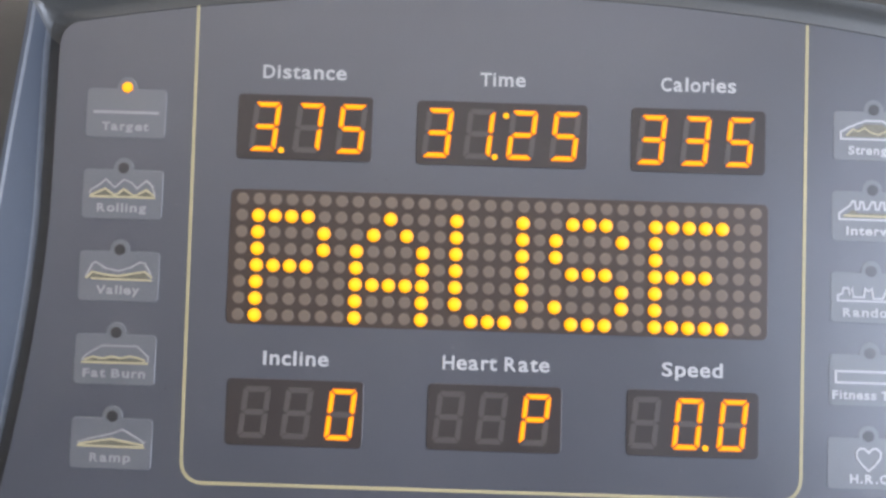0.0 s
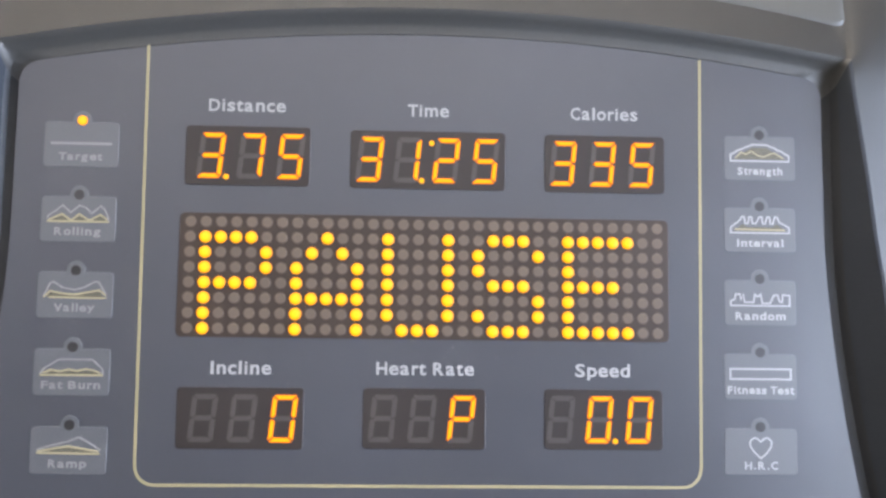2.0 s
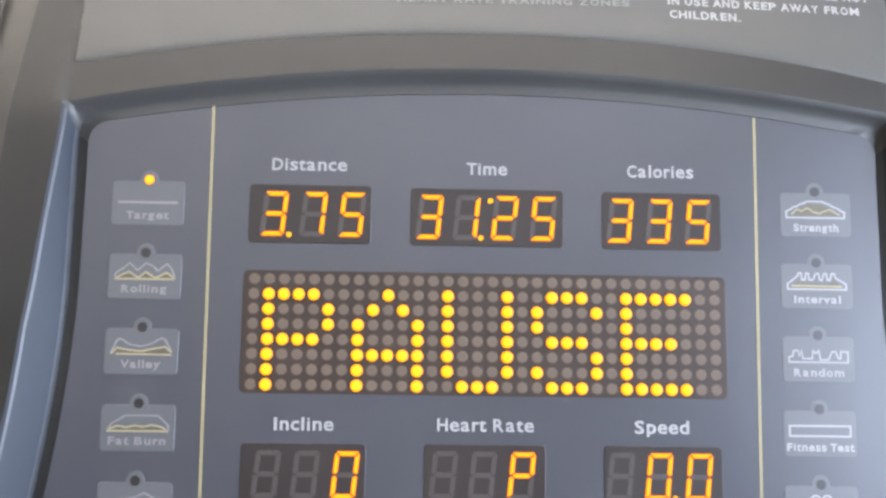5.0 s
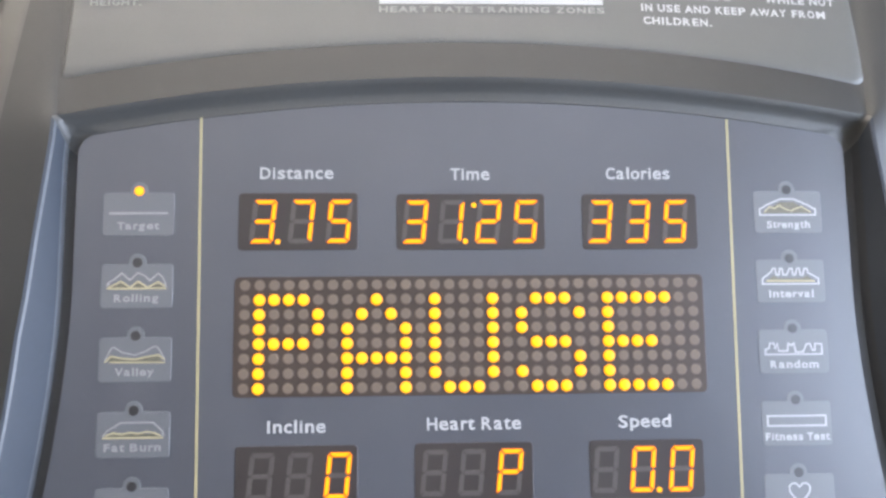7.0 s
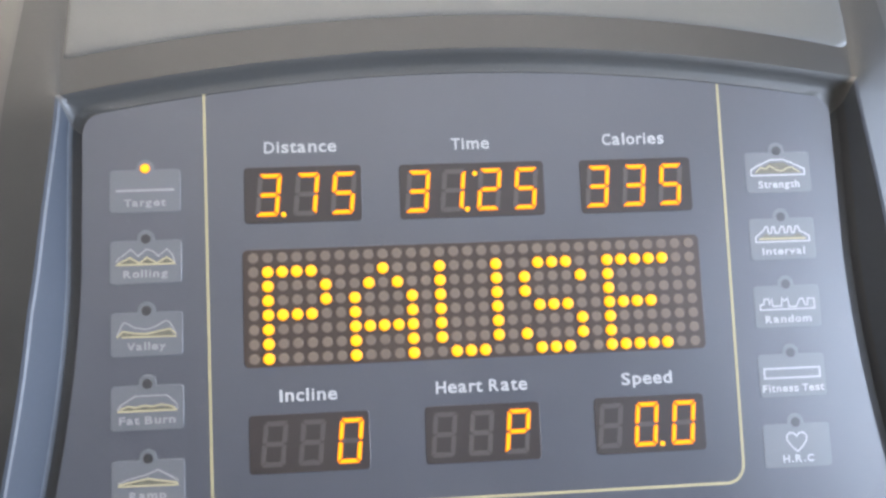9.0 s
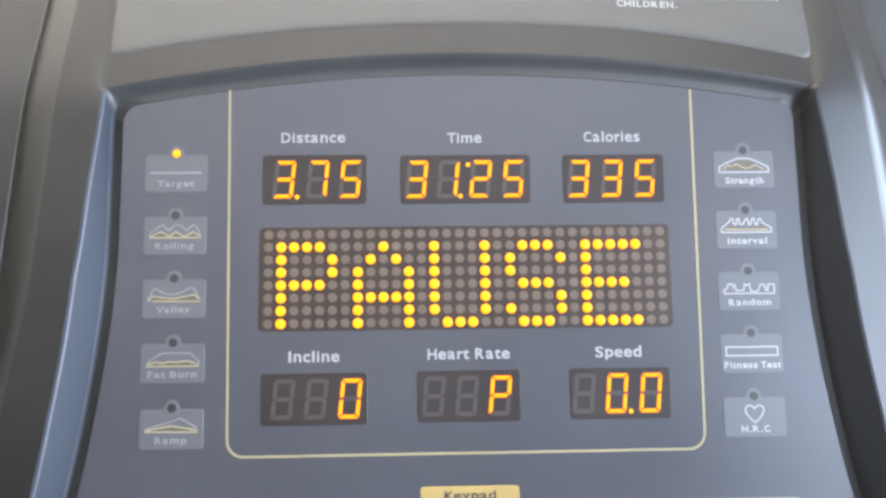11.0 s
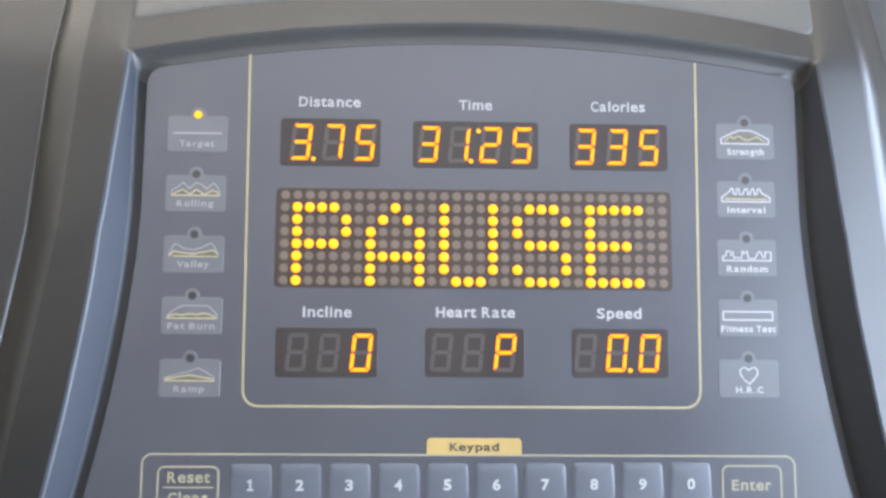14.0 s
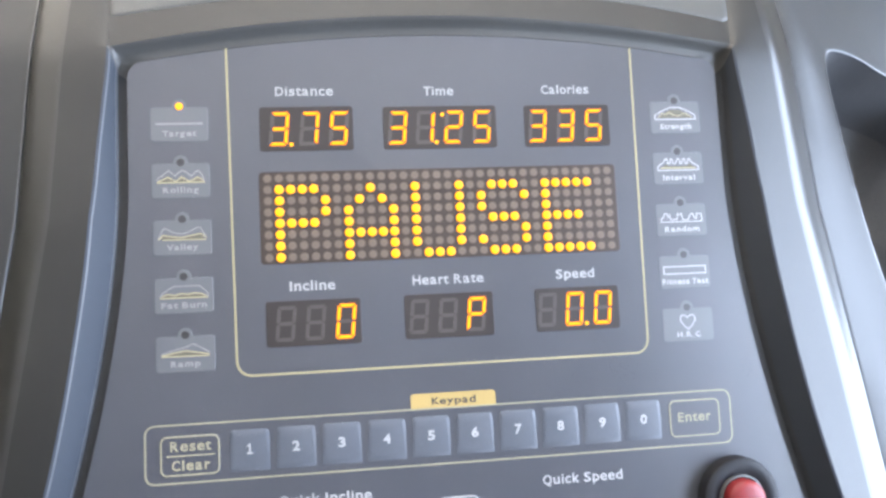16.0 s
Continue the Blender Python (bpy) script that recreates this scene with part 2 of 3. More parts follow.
@functools.lru_cache(maxsize=None)
def letter_shape(ch, bold):
    """A letter drawn out to the proportions of the print: capitals one unit high, small letters three quarters of that."""
    points, faces = outline_of(ch, bold)
    low, small, tall, cap = heights(bold)
    wide, first, last = WIDTHS.get(ch, (1650, 150, 1500) if ch.isupper() else (1425, 130, 1300))
    x0, x1 = min(q[0] for q in points), max(q[0] for q in points)
    knots = ((low, 0, small, tall), (-0.285, 0, 0.75, 1.042)) if ch.islower() else ((-cap, 0, cap), (-1, 0, 1))
    out = [((first + (x - x0) / (x1 - x0) * (last - first)) / 1493, float(np.interp(y, *knots))) for x, y in points]
    return out, faces


def words(text, u, v, width, height, parent, material, w=0.3, bold=0.02, turn=0.0, plane=None):
    """Printed letters, centred on u, v, of the given width and capital height in millimetres: one mesh a letter."""
    pens, pen = [], 0.0
    for ch in text:
        pens.append(pen)
        pen += WIDTHS.get(ch, (1650,) if ch.isupper() else (1425,))[0] / 1493
    x0 = min(q[0] for q in letter_shape(text[0], bold)[0])
    x1 = pens[-1] + max(q[0] for q in letter_shape(text[-1], bold)[0])
    sx = width / (x1 - x0) if len(text) > 1 else height
    ca, sa = math.cos(radians(turn)), math.sin(radians(turn))
    for ch, pen in zip(text, pens):
        if ch == " ":
            continue
        points, faces = letter_shape(ch, bold)
        bm, made = bmesh.new(), []
        for x, y in points:
            a, b = (x + pen - (x0 + x1) / 2) * sx, (y - 0.5) * height
            uu, vv = u + a * ca - b * sa, v + a * sa + b * ca
            made.append(bm.verts.new(P(uu, vv, (plane(uu, vv) if plane else 0) + w)))
        for f in faces:
            bm.faces.new([made[k] for k in f])
        part("letter", bm, material, parent)


# ---------------------------------------------------------------- the room
def block(name, x0, y0, z0, x1, y1, z1, material, parent=None):
    bm = bmesh.new()
    bmesh.ops.create_cube(bm, size=1, matrix=Matrix.LocRotScale(((x0 + x1) / 2, (y0 + y1) / 2, (z0 + z1) / 2), None, (x1 - x0, y1 - y0, z1 - z0)))
    bmesh.ops.bevel(bm, geom=bm.edges[:], offset=min(0.004, 0.2 * min(x1 - x0, y1 - y0, z1 - z0)), segments=1, affect="EDGES")
    return part(name, bm, material, parent)


# unseen room: west and south walls set near and dark to dim the console's reflections
X0, X1, Y0, Y1, ZC = -3.6, 0.95, -3.2, 1.9, 2.7
for ob, text in (
    (block("floor", X0 - 0.15, Y0 - 0.15, -0.15, X1 + 0.15, Y1 + 0.15, 0, RUBBER), "dark speckled rubber gym floor"),
    (block("ceiling", X0 - 0.15, Y0 - 0.15, ZC, X1 + 0.15, Y1 + 0.15, ZC + 0.15, CEIL), "plain off-white painted ceiling"),
    (block("wall_west", X0 - 0.15, Y0, 0, X0, Y1, ZC, PAINT), "plain grey painted wall"),
    (block("wall_south", X0 - 0.15, Y0 - 0.15, 0, X1 + 0.15, Y0, ZC, PAINT), "plain grey painted wall"),
):
    tagged(ob, text, ob.name.split("_")[0], kind="structure")
wall_north = tagged(new("wall_north"), "grey painted wall with a wide window", "wall", kind="structure")
for x0, x1, z0, z1 in ((X0, X1, 0, 1.0), (X0, X1, 2.5, ZC), (X0, -1.75, 1.0, 2.5), (0.8, X1, 1.0, 2.5)):
    block("wall_piece", x0, Y1, z0, x1, Y1 + 0.15, z1, PAINT, wall_north)
# assumed, unseen opening that holds the front fill light
window_2 = tagged(new("window_2"), "wide aluminium window with clear panes", "window", kind="structure")
for x in (-1.72, -0.475, 0.77):
    block("window_frame", x - 0.03, Y1 + 0.05, 1.06, x + 0.03, Y1 + 0.1, 2.44, ALU, window_2)
for z in (1.03, 2.47):
    block("window_frame", -1.75, Y1 + 0.05, z - 0.03, 0.8, Y1 + 0.1, z + 0.03, ALU, window_2)
for a, b in ((-1.69, -0.505), (-0.445, 0.74)):
    block("pane", a, Y1 + 0.07, 1.06, b, Y1 + 0.078, 2.44, GLASS, window_2).visible_shadow = False
wall_east = tagged(new("wall_east"), "grey painted wall with a wide window", "wall", kind="structure")
WY0, WY1, WZ0, WZ1 = -1.22, 0.02, 0.9, 2.15
for box in ((Y0, 0, Y1, WZ0), (Y0, WZ1, Y1, ZC), (Y0, WZ0, WY0, WZ1), (WY1, WZ0, Y1, WZ1)):
    block("wall_piece", X1, box[0], box[1], X1 + 0.15, box[2], box[3], PAINT, wall_east)
window_1 = tagged(new("window_1"), "wide aluminium window with clear panes", "window", kind="structure")
for y in (WY0 + 0.03, (WY0 + WY1) / 2, WY1 - 0.03):
    block("window_frame", X1 + 0.05, y - 0.03, WZ0 + 0.06, X1 + 0.1, y + 0.03, WZ1 - 0.06, ALU, window_1)
for z in (WZ0 + 0.03, WZ1 - 0.03):
    block("window_frame", X1 + 0.05, WY0, z - 0.03, X1 + 0.1, WY1, z + 0.03, ALU, window_1)
for a, b in ((WY0 + 0.06, -0.63), (-0.57, WY1 - 0.06)):
    pane = block("pane", X1 + 0.07, a, WZ0 + 0.06, X1 + 0.078, b, WZ1 - 0.06, GLASS, window_1)
    pane.visible_shadow = False

# ---------------------------------------------------------------- the treadmill console
console = tagged(new("treadmill_console"), "charcoal treadmill console with lit amber displays and blue-grey keypad face", "treadmill console")
console.matrix_world = FACE


def half_width(v):
    return 163.0 + 0.0044 * max(0.0, 20 - v) ** 1.7


def seam(v):
    """Half width at which the side wings begin."""
    return 217 - 0.07 * v if v > 0 else 217 - 0.16 * v


def top_edge(u):
    return 98.8 - 15.3 * (u / 163) ** 2


def rim_height(v):
    return float(np.interp(v, (-205, -100, 0, 80, 100), (14, 13, 11, 8.4, 6.6)))


def rim_out(v):
    return float(np.interp(v, (-205, -120, -60, 0, 40, 80, 100), (13, 14, 15.5, 15.2, 11.7, 7.5, 7.0)))


LOW = -205.0
NS, NC, NA = 38, 6, 26
# rounding of the upper corners and, along the arch, distance out from the face and height above it, from the face outwards
ROUND = (8.0, 8.0, 6.5, 5.0, 1.6, 1.2, 1.0)
ARCH = ((0.0, -0.6), (0.3, 0.1), (3.4, 0.4), (4.5, 0.9), (6.8, 3.2), (8.0, 4.5), (9.5, 5.1))


def side_cut(v):
    out, h = rim_out(v), rim_height(v)
    return ((0.0, -0.6), (0.4, -3.5), (min(5.6, out - 2.2), -3.5), (min(6.3, out - 1.7), -0.3), (out - 0.9, h - 1.6), (out - 0.3, h - 0.4), (out + 0.9, h))


def loop(k):
    """One line of the frame, from the bottom right up, over the arch and down again: points u, v, w."""
    r, up = ROUND[k], ARCH[k][0]
    uc = half_width(90) + side_cut(88)[k][0]
    vc = top_edge(uc) + up
    right = [(half_width(v) + side_cut(v)[k][0], v, side_cut(v)[k][1]) for v in np.linspace(LOW, vc - r, NS)]
    a, b = right[-1], (uc - r, top_edge(uc - r) + up, ARCH[k][1])
    for n in range(1, NC + 1):
        f = n / (NC + 1)
        right.append(tuple((1 - f) ** 2 * a[j] + 2 * f * (1 - f) * (uc, vc, (a[2] + b[2]) / 2)[j] + f * f * b[j] for j in range(3)))
    right += [(u, top_edge(u) + up, ARCH[k][1]) for u in np.linspace(uc - r, 0, NA)]
    right = [tuple(float(x) for x in q) for q in right]
    nearer = 1.3 if k < 3 else 0.0  # the film sits a little off the middle of its recess
    return [(u - nearer * min(1.0, u / 120), v, w) for u, v, w in right] + [(-u, v, w) for u, v, w in right[-2::-1]]


LOOPS = [loop(k) for k in range(7)]
OUTLINE = [(u, v) for u, v, w in LOOPS[0]]


def strip(bm, rows, index=lambda i, k: 0):
    """Faces between neighbouring rows of points."""
    made = [[bm.verts.new(P(*q)) for q in row] for row in rows]
    for i, (a, b) in enumerate(zip(made, made[1:])):
        for k in range(len(a) - 1):
            bm.faces.new((a[k], a[k + 1], b[k + 1], b[k])).material_index = index(i, k)
    return bm


# the flat face: one film of a single outline
bm = bmesh.new()
slab(bm, OUTLINE, -3.0, 0.0)
face_film = part("face_film", bm, OVERLAY, console, "blue-grey satin membrane film")

count = len(OUTLINE)
# two paler bands on the left half only: edge highlights put into the colour
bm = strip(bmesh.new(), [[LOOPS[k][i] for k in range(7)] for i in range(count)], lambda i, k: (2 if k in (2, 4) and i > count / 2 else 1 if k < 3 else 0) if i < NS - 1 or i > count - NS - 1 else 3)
part("recess_frame", bm, [RIM, GROOVE, GLINT_AND_RING, LIP], console, "grey moulded frame round the face", smooth=True)

# the deck round the frame, up to the wings and the upper edge
HIGH = 245.0


def deck_target(i):
    k = min(i, count - 1 - i)
    s = 1 if i < count / 2 else -1
    start = LOOPS[6][NS - 1][1]
    if k < NS:
        v = LOOPS[6][k][1]
        return s * (seam(v) - 18.5), v, rim_height(v) - 1.5
    if k < NS + NC:
        v = start + (k - NS + 1) / (NC + 1) * (HIGH - start)
        return s * (seam(v) - 18.5), v, edge_height(v)
    f = (k - NS - NC) / (NA - 1)
    return s * (seam(HIGH) - 18.5) * (1 - f), HIGH, edge_height(HIGH)


def edge_height(v):
    first = rim_height(94) - 1.5
    return rim_height(v) - 1.5 if v < 94 else first - (first + 25) * (v - 94) / (HIGH - 94)


rows = []
for i in range(count):
    a, b = LOOPS[6][i], deck_target(i)
    rows.append([tuple(a[j] + (b[j] - a[j]) * f for j in range(3)) for f in (0.0, 0.08, 0.25, 0.5, 0.75, 1.0)])
bm = strip(bmesh.new(), rows)
part("deck", bm, SHELL, console, "charcoal moulded housing", smooth=True)


SIDE_V = [q[1] for q in LOOPS[6][:NS]] + [deck_target(k)[1] for k in range(NS, NS + NC)] + [HIGH]
# shoulders: the slope between deck and wing, with a seam line at its foot; the one over the plain wing lies flatter towards its top
STEEP = ((0.0, 0.0), (2.0, -0.12), (4.0, -0.5), (7.0, -1.7), (11.0, -3.8), (16.6, -7.3), (17.8, -7.8), (18.4, -8.2))
FLAT = ((0.0, 0.0), (1.2, -0.05), (3.0, -0.5), (6.0, -1.3), (11.0, -2.7), (15.8, -4.2), (17.4, -6.2), (18.4, -8.2))
for s, label, profile in ((1, "bright grey shoulder moulding", STEEP), (-1, "grey shoulder moulding", FLAT)):
    rows = []
    for v in SIDE_V:
        e, g0 = seam(v) - 18.5, edge_height(v)
        k = min(1.0, max(0.0, (60 - v) / 110)) if s < 0 else 0.0
        rows.append([(s * (e + d + k * (d1 - d)), v, g0 + w + k * (w1 - w)) for (d, w), (d1, w1) in zip(profile, STEEP)])
    part("shoulder", strip(bmesh.new(), rows), SHOULDER, console, label, smooth=True)


def wing_height(u, v, step=0.15):
    d = abs(u) - seam(v)
    return edge_height(v) - 8.05 + step - 0.13 * max(0.0, d - 1.4) - (step if d < 0.2 else 0.1 if d < 0.8 else 0)


# the far wing is plain
rows = []
for v in np.linspace(LOW, HIGH, 40):
    q = seam(v)
    rows.append([(-u, v, wing_height(u, v, 0.8)) for u in (q - 0.3, q + 0.35, q + 1.0, q + 2.4, q + 20, q + 60, q + 110)])
# k < 2: the seam's bright line, painted as a paler grey band
part("wing", strip(bmesh.new(), rows, lambda i, k: 1 if k < 2 else 0), [WING, GLINT_AND_RING], console, "dark grey side wing", smooth=True)


# the other wing has a deep tray let into it
def smoothed(points, rounds=2):
    for _ in range(rounds):
        out = []
        for p, q in zip(points, points[1:] + points[:1]):
            out += [(0.75 * p[0] + 0.25 * q[0], 0.75 * p[1] + 0.25 * q[1]), (0.25 * p[0] + 0.75 * q[0], 0.25 * p[1] + 0.75 * q[1])]
        points = out
    return points


TRAY_EDGE = smoothed([(242, 91.5), (234.8, 88.5), (235.3, 70), (241, 32), (248, -9.5), (257.6, -48.7), (271, -100), (284, -114), (316, -114), (332, -98), (334, 46), (322, 60), (276, 75.5), (257, 87.5)])
MID = (288.0, -25.0)


def ray_to(poly, a):
    """How far a loop lies from MID in the direction a."""
    d = Vector((math.cos(a), math.sin(a)))
    best = 0
    for p, q in zip(poly, poly[1:] + poly[:1]):
        p, e = Vector(p) - Vector(MID), Vector(q) - Vector(p)
        den = d.x * e.y - d.y * e.x
        if abs(den) < 1e-9:
            continue
        t, k = (p.x * e.y - p.y * e.x) / den, (p.x * d.y - p.y * d.x) / den
        if t > 0 and -1e-6 <= k <= 1 + 1e-6:
            best = max(best, t)
    return best


OUTER = [(seam(v) - 0.2, float(v)) for v in np.linspace(LOW, HIGH, 30)] + [(340, HIGH), (340, LOW)]
angles = sorted({round(math.atan2(q[1] - MID[1], q[0] - MID[0]), 4) for q in OUTER + TRAY_EDGE} | {round(-math.pi + 2 * math.pi * k / 90, 4) for k in range(90)})
rows, well = [], []
for a in angles + angles[:1]:
    r1, r0 = ray_to(OUTER, a), ray_to(TRAY_EDGE, a)
    cut = []
    for f, drop in ((r1, 0), (r1 - 0.6, 0), (r1 - 1.4, 0), (r1 - 2.6, 0), (r0 + 0.6 * (r1 - r0), 0), (r0 + min(3.5, 0.2 * (r1 - r0)), 0), (r0 + min(1.7, 0.12 * (r1 - r0)), -0.35), (r0 + min(0.6, 0.06 * (r1 - r0)), -0.05), (r0, 1.6)):
        u, v = MID[0] + f * math.cos(a), MID[1] + f * math.sin(a)
        cut.append((u, v, wing_height(u, v) - drop))
    rows.append(cut)
    u, v, w = cut[-1]
    k = lambda z: (MID[0] + (u - MID[0]) * z, MID[1] + (v - MID[1]) * z)
    well.append([(u, v, w), (*k(0.97), w - 12), (*k(0.92), w - 42), (*k(0.86), w - 52), (*k(0.6), -75), (*k(0.02), -76)])
# k > 5: the lip's catch of light, painted as a paler grey band
wing = part("wing", strip(bmesh.new(), rows, lambda i, k: 1 if k > 5 else 0), [WING, GLINT_AND_RING], console, "grey side wing with a storage tray", smooth=True)
part("tray", strip(bmesh.new(), well), TRAY, wing, "deep dark moulded tray", smooth=True)

# the plate above the arch, leaning back, with its printed notices


def plate_height(u, v):
    low = top_edge(u) + 8.9
    return 5.3 - 30.3 * (v - low) / (HIGH - low) + 0.5


def plate_low(u):
    return 124.5 - 16.5 * (u / 170) ** 2 - 2.4 * max(0.0, u / 170) ** 3


bm = bmesh.new()
rows = []
for u in [-170.4, -170.0, -169.0] + list(np.linspace(-165, 165, 45)) + [168.0, 170.0, 171.4, 172.4]:
    low = plate_low(u) + 1.6 * max(0.0, (abs(u) - 168) / 2.6) ** 2
    drop = 0.5 if u < -170.2 or u > 172 else 0.2 if u < -169.5 or u > 171 else 0
    vs = [low, low + 0.9, low + 2.2] + list(np.linspace(low + 6, 226, 8)) + [228]
    rows.append([(u, v, plate_height(u, v) - (0.5 if k in (0, len(vs) - 1) else max(drop, 0.2 if k == 1 else 0))) for k, v in enumerate(vs)])
strip(bm, rows)
plate = part("upper_plate", bm, PLATE, console, "grey upper plate with printed notices", smooth=True)
for text, u, v, width, height, turn, ink in (
    ("HEART RATE TRAINING ZONES", 11.2, 140.6, 98.5, 2.9, 0, NOTICE),
    ("WHILE NOT", 149.0, 146.8, 31.5, 3.6, -2.0, WHITE),
    ("IN USE AND KEEP AWAY FROM", 118.2, 141.1, 82.6, 3.6, -2.0, WHITE),
    ("CHILDREN.", 92.4, 135.5, 30.3, 3.6, -2.0, WHITE),
    ("HEIGHT.", -151.5, 144.3, 22, 3.2, 0, NOTICE),
):
    words(text, u, v, width, height, plate, ink, 0.35, 0.03, turn, plane=plate_height)
bm = bmesh.new()
bm = strip(bm, [[(u, v, plate_height(u, v) + 0.25) for v in (143.4, 146.2)] for u in np.linspace(-38, 60, 9)])
part("chart_edge", bm, WHITE, plate, "white lower edge of a printed chart")

for v, u, lengths in ((149.2, 77, (9, 16, 6, 15)), (149.4, -164, (14, 10, 17, 7)), (155.6, 77, (18, 8, 13, 20, 12))):
    for length in lengths:
        bm = strip(bmesh.new(), [[(a, b - 0.035 * (a - 77) * (u > 0), plate_height(a, b) + 0.3) for b in (v - 1.6, v + 1.6)] for a in np.linspace(u, u + length, 3)])
        part("print_bar", bm, NOTICE, plate)
        u += length + 2.2

# the shell's back, skirt and support
bm = bmesh.new()
back = [(-325, LOW), (325, LOW), (325, HIGH), (-325, HIGH)]
ring = [[bm.verts.new(P(u, v, w)) for u, v in back] for w in (-80, -130)]
ring.append([bm.verts.new(P(u * 0.85, v * 0.85, -150)) for u, v in back])
for a, b in zip(ring, ring[1:]):
    for i in range(4):
        bm.faces.new((a[i], a[(i + 1) % 4], b[(i + 1) % 4], b[i]))
bm.faces.new(ring[0]), bm.faces.new(ring[-1])
part("back_shell", bm, SHELL, console, "charcoal back cover")
for pts in (((-324, LOW), (324, LOW)), ((-324, HIGH), (324, HIGH))):
    rows = [[(u, pts[0][1], -90), (u, pts[0][1], min(0.0, wing_height(u, pts[0][1])) if abs(u) > 215 else (-3 if pts[0][1] < 0 else -25.2))] for u in np.linspace(-324, 324, 60)]
    part("skirt", strip(bmesh.new(), rows), SHELL, console)
for s in (-1, 1):
    rows = [[(s * 325, v, -90), (s * 325, v, wing_height(325, v) - 0.5)] for v in np.linspace(LOW, HIGH, 20)]
    part("skirt", strip(bmesh.new(), rows), SHELL, console)
inv = FACE.inverted()
for s in (-1, 1):
    bm = bmesh.new()
    top = FACE @ P(s * 270, 0, -130)
    bmesh.ops.create_cube(bm, size=1, matrix=inv @ Matrix.LocRotScale((top.x, top.y, top.z / 2), None, (0.07, 0.12, top.z)))
    bmesh.ops.bevel(bm, geom=bm.edges[:], offset=0.012, segments=2, affect="EDGES")
    part("upright", bm, SHELL, console, "charcoal steel upright standing on the floor")

# ---------------------------------------------------------------- printed lines on the face
bm = bmesh.new()
path = [(-112.6, 92.2), (-110.8, -74.0)]
path += [(-103.3 + 7.5 * math.cos(radians(a)), -73.8 + 7.5 * math.sin(radians(a))) for a in (195, 210, 225, 240, 255, 270)]
path += [(u, v) for u, v in ((102.6, -81.0),)]
path += [(102.3 + 7.5 * math.cos(radians(a)), -73.6 + 7.5 * math.sin(radians(a))) for a in (285, 300, 315, 330, 345)]
path += [(109.9, -73.0), (111.4, 91.2)]
part("border_line", stroke(bm, path, 1.15, 0, 0.12), YELLOW, face_film, "thin yellow border line")
bm = bmesh.new()
part("border_line", stroke(bm, rounded(-156.8, -132.6, 154.6, -103.8, 4.5), 0.9, 0, 0.12, True), PALE, face_film, "thin yellow keypad border")
bm = bmesh.new()
tab = part("keypad_tab", slab(bm, [(-22.5, -103.4), (22.8, -103.4), (22.8, -97.1), (21.6, -95.8), (-21.2, -95.8), (-22.5, -96.9)], 0, 0.16), TAB, face_film, "yellow printed tab")
words("Keypad", 0.3, -99.9, 23.5, 3.6, tab, INK, 0.36, 0.02)

for text, u, v, width in (("Distance", -72.3, 68.1, 30.6), ("Time", 0.3, 67.5, 16.6), ("Calories", 71.8, 67.6, 27.4), ("Incline", -71.3, -36.2, 23.6), ("Heart Rate", 0.6, -35.8, 38.4), ("Speed", 70.8, -35.8, 21.8), ("Quick Speed", 68.0, -145.0, 44.0), ("Quick Incline", -68.2, -145.2, 47.0)):
    words(text, u, v, width, 4.9, face_film, WHITE, 0.3, 0.02)

# ---------------------------------------------------------------- seven-segment displays
DIGITS = {"0": "abcdef", "1": "bc", "2": "abged", "3": "abgcd", "5": "afgcd", "7": "abc", "P": "abefg", " ": ""}
DW, DH, TH, SLANT = 9.9, 18.3, 1.95, 0.10


def segment_shapes():
    """Seven bars with mitred ends that all but meet."""
    t, g = TH, 0.22
    x, y, m = DW / 2, DH / 2, TH / 2
    a = [(-x + 1.0, y), (x - 1.0, y), (x - 0.6, y - 0.5), (x - t - g, y - t), (-x + t + g, y - t), (-x + 0.6, y - 0.5)]
    f = [(-x, y - 1.1), (-x + 0.55, y - 0.65 - g), (-x + t, y - t - g), (-x + t, m + g * 0.5), (-x + m, g), (-x, 0.7)]
    mid = [(-x + m + g, 0), (-x + t + g, m), (x - t - g, m), (x - m - g, 0), (x - t - g, -m), (-x + t + g, -m)]
    flip = lambda pts, sx, sy: [(p[0] * sx, p[1] * sy) for p in pts]
    return {"a": a, "d": flip(a, 1, -1), "f": f, "b": flip(f, -1, 1), "e": flip(f, 1, -1), "c": flip(f, -1, -1), "g": mid}


def inset(points, d):
    """A convex outline drawn in by d on every side."""
    n = len(points)
    turn = sum(points[i][0] * points[(i + 1) % n][1] - points[(i + 1) % n][0] * points[i][1] for i in range(n))
    out = []
    for i in range(n):
        p, q, r = (Vector(points[k % n]) for k in (i - 1, i, i + 1))
        e1, e2 = (q - p).normalized(), (r - q).normalized()
        n1, n2 = (Vector((-e.y, e.x)) * (1 if turn > 0 else -1) for e in (e1, e2))
        b = n1 + n2
        out.append(tuple(q + b * (d / max(0.35, b.length_squared / 2))))
    return out


SHAPES = segment_shapes()
SEGMENTS = {}


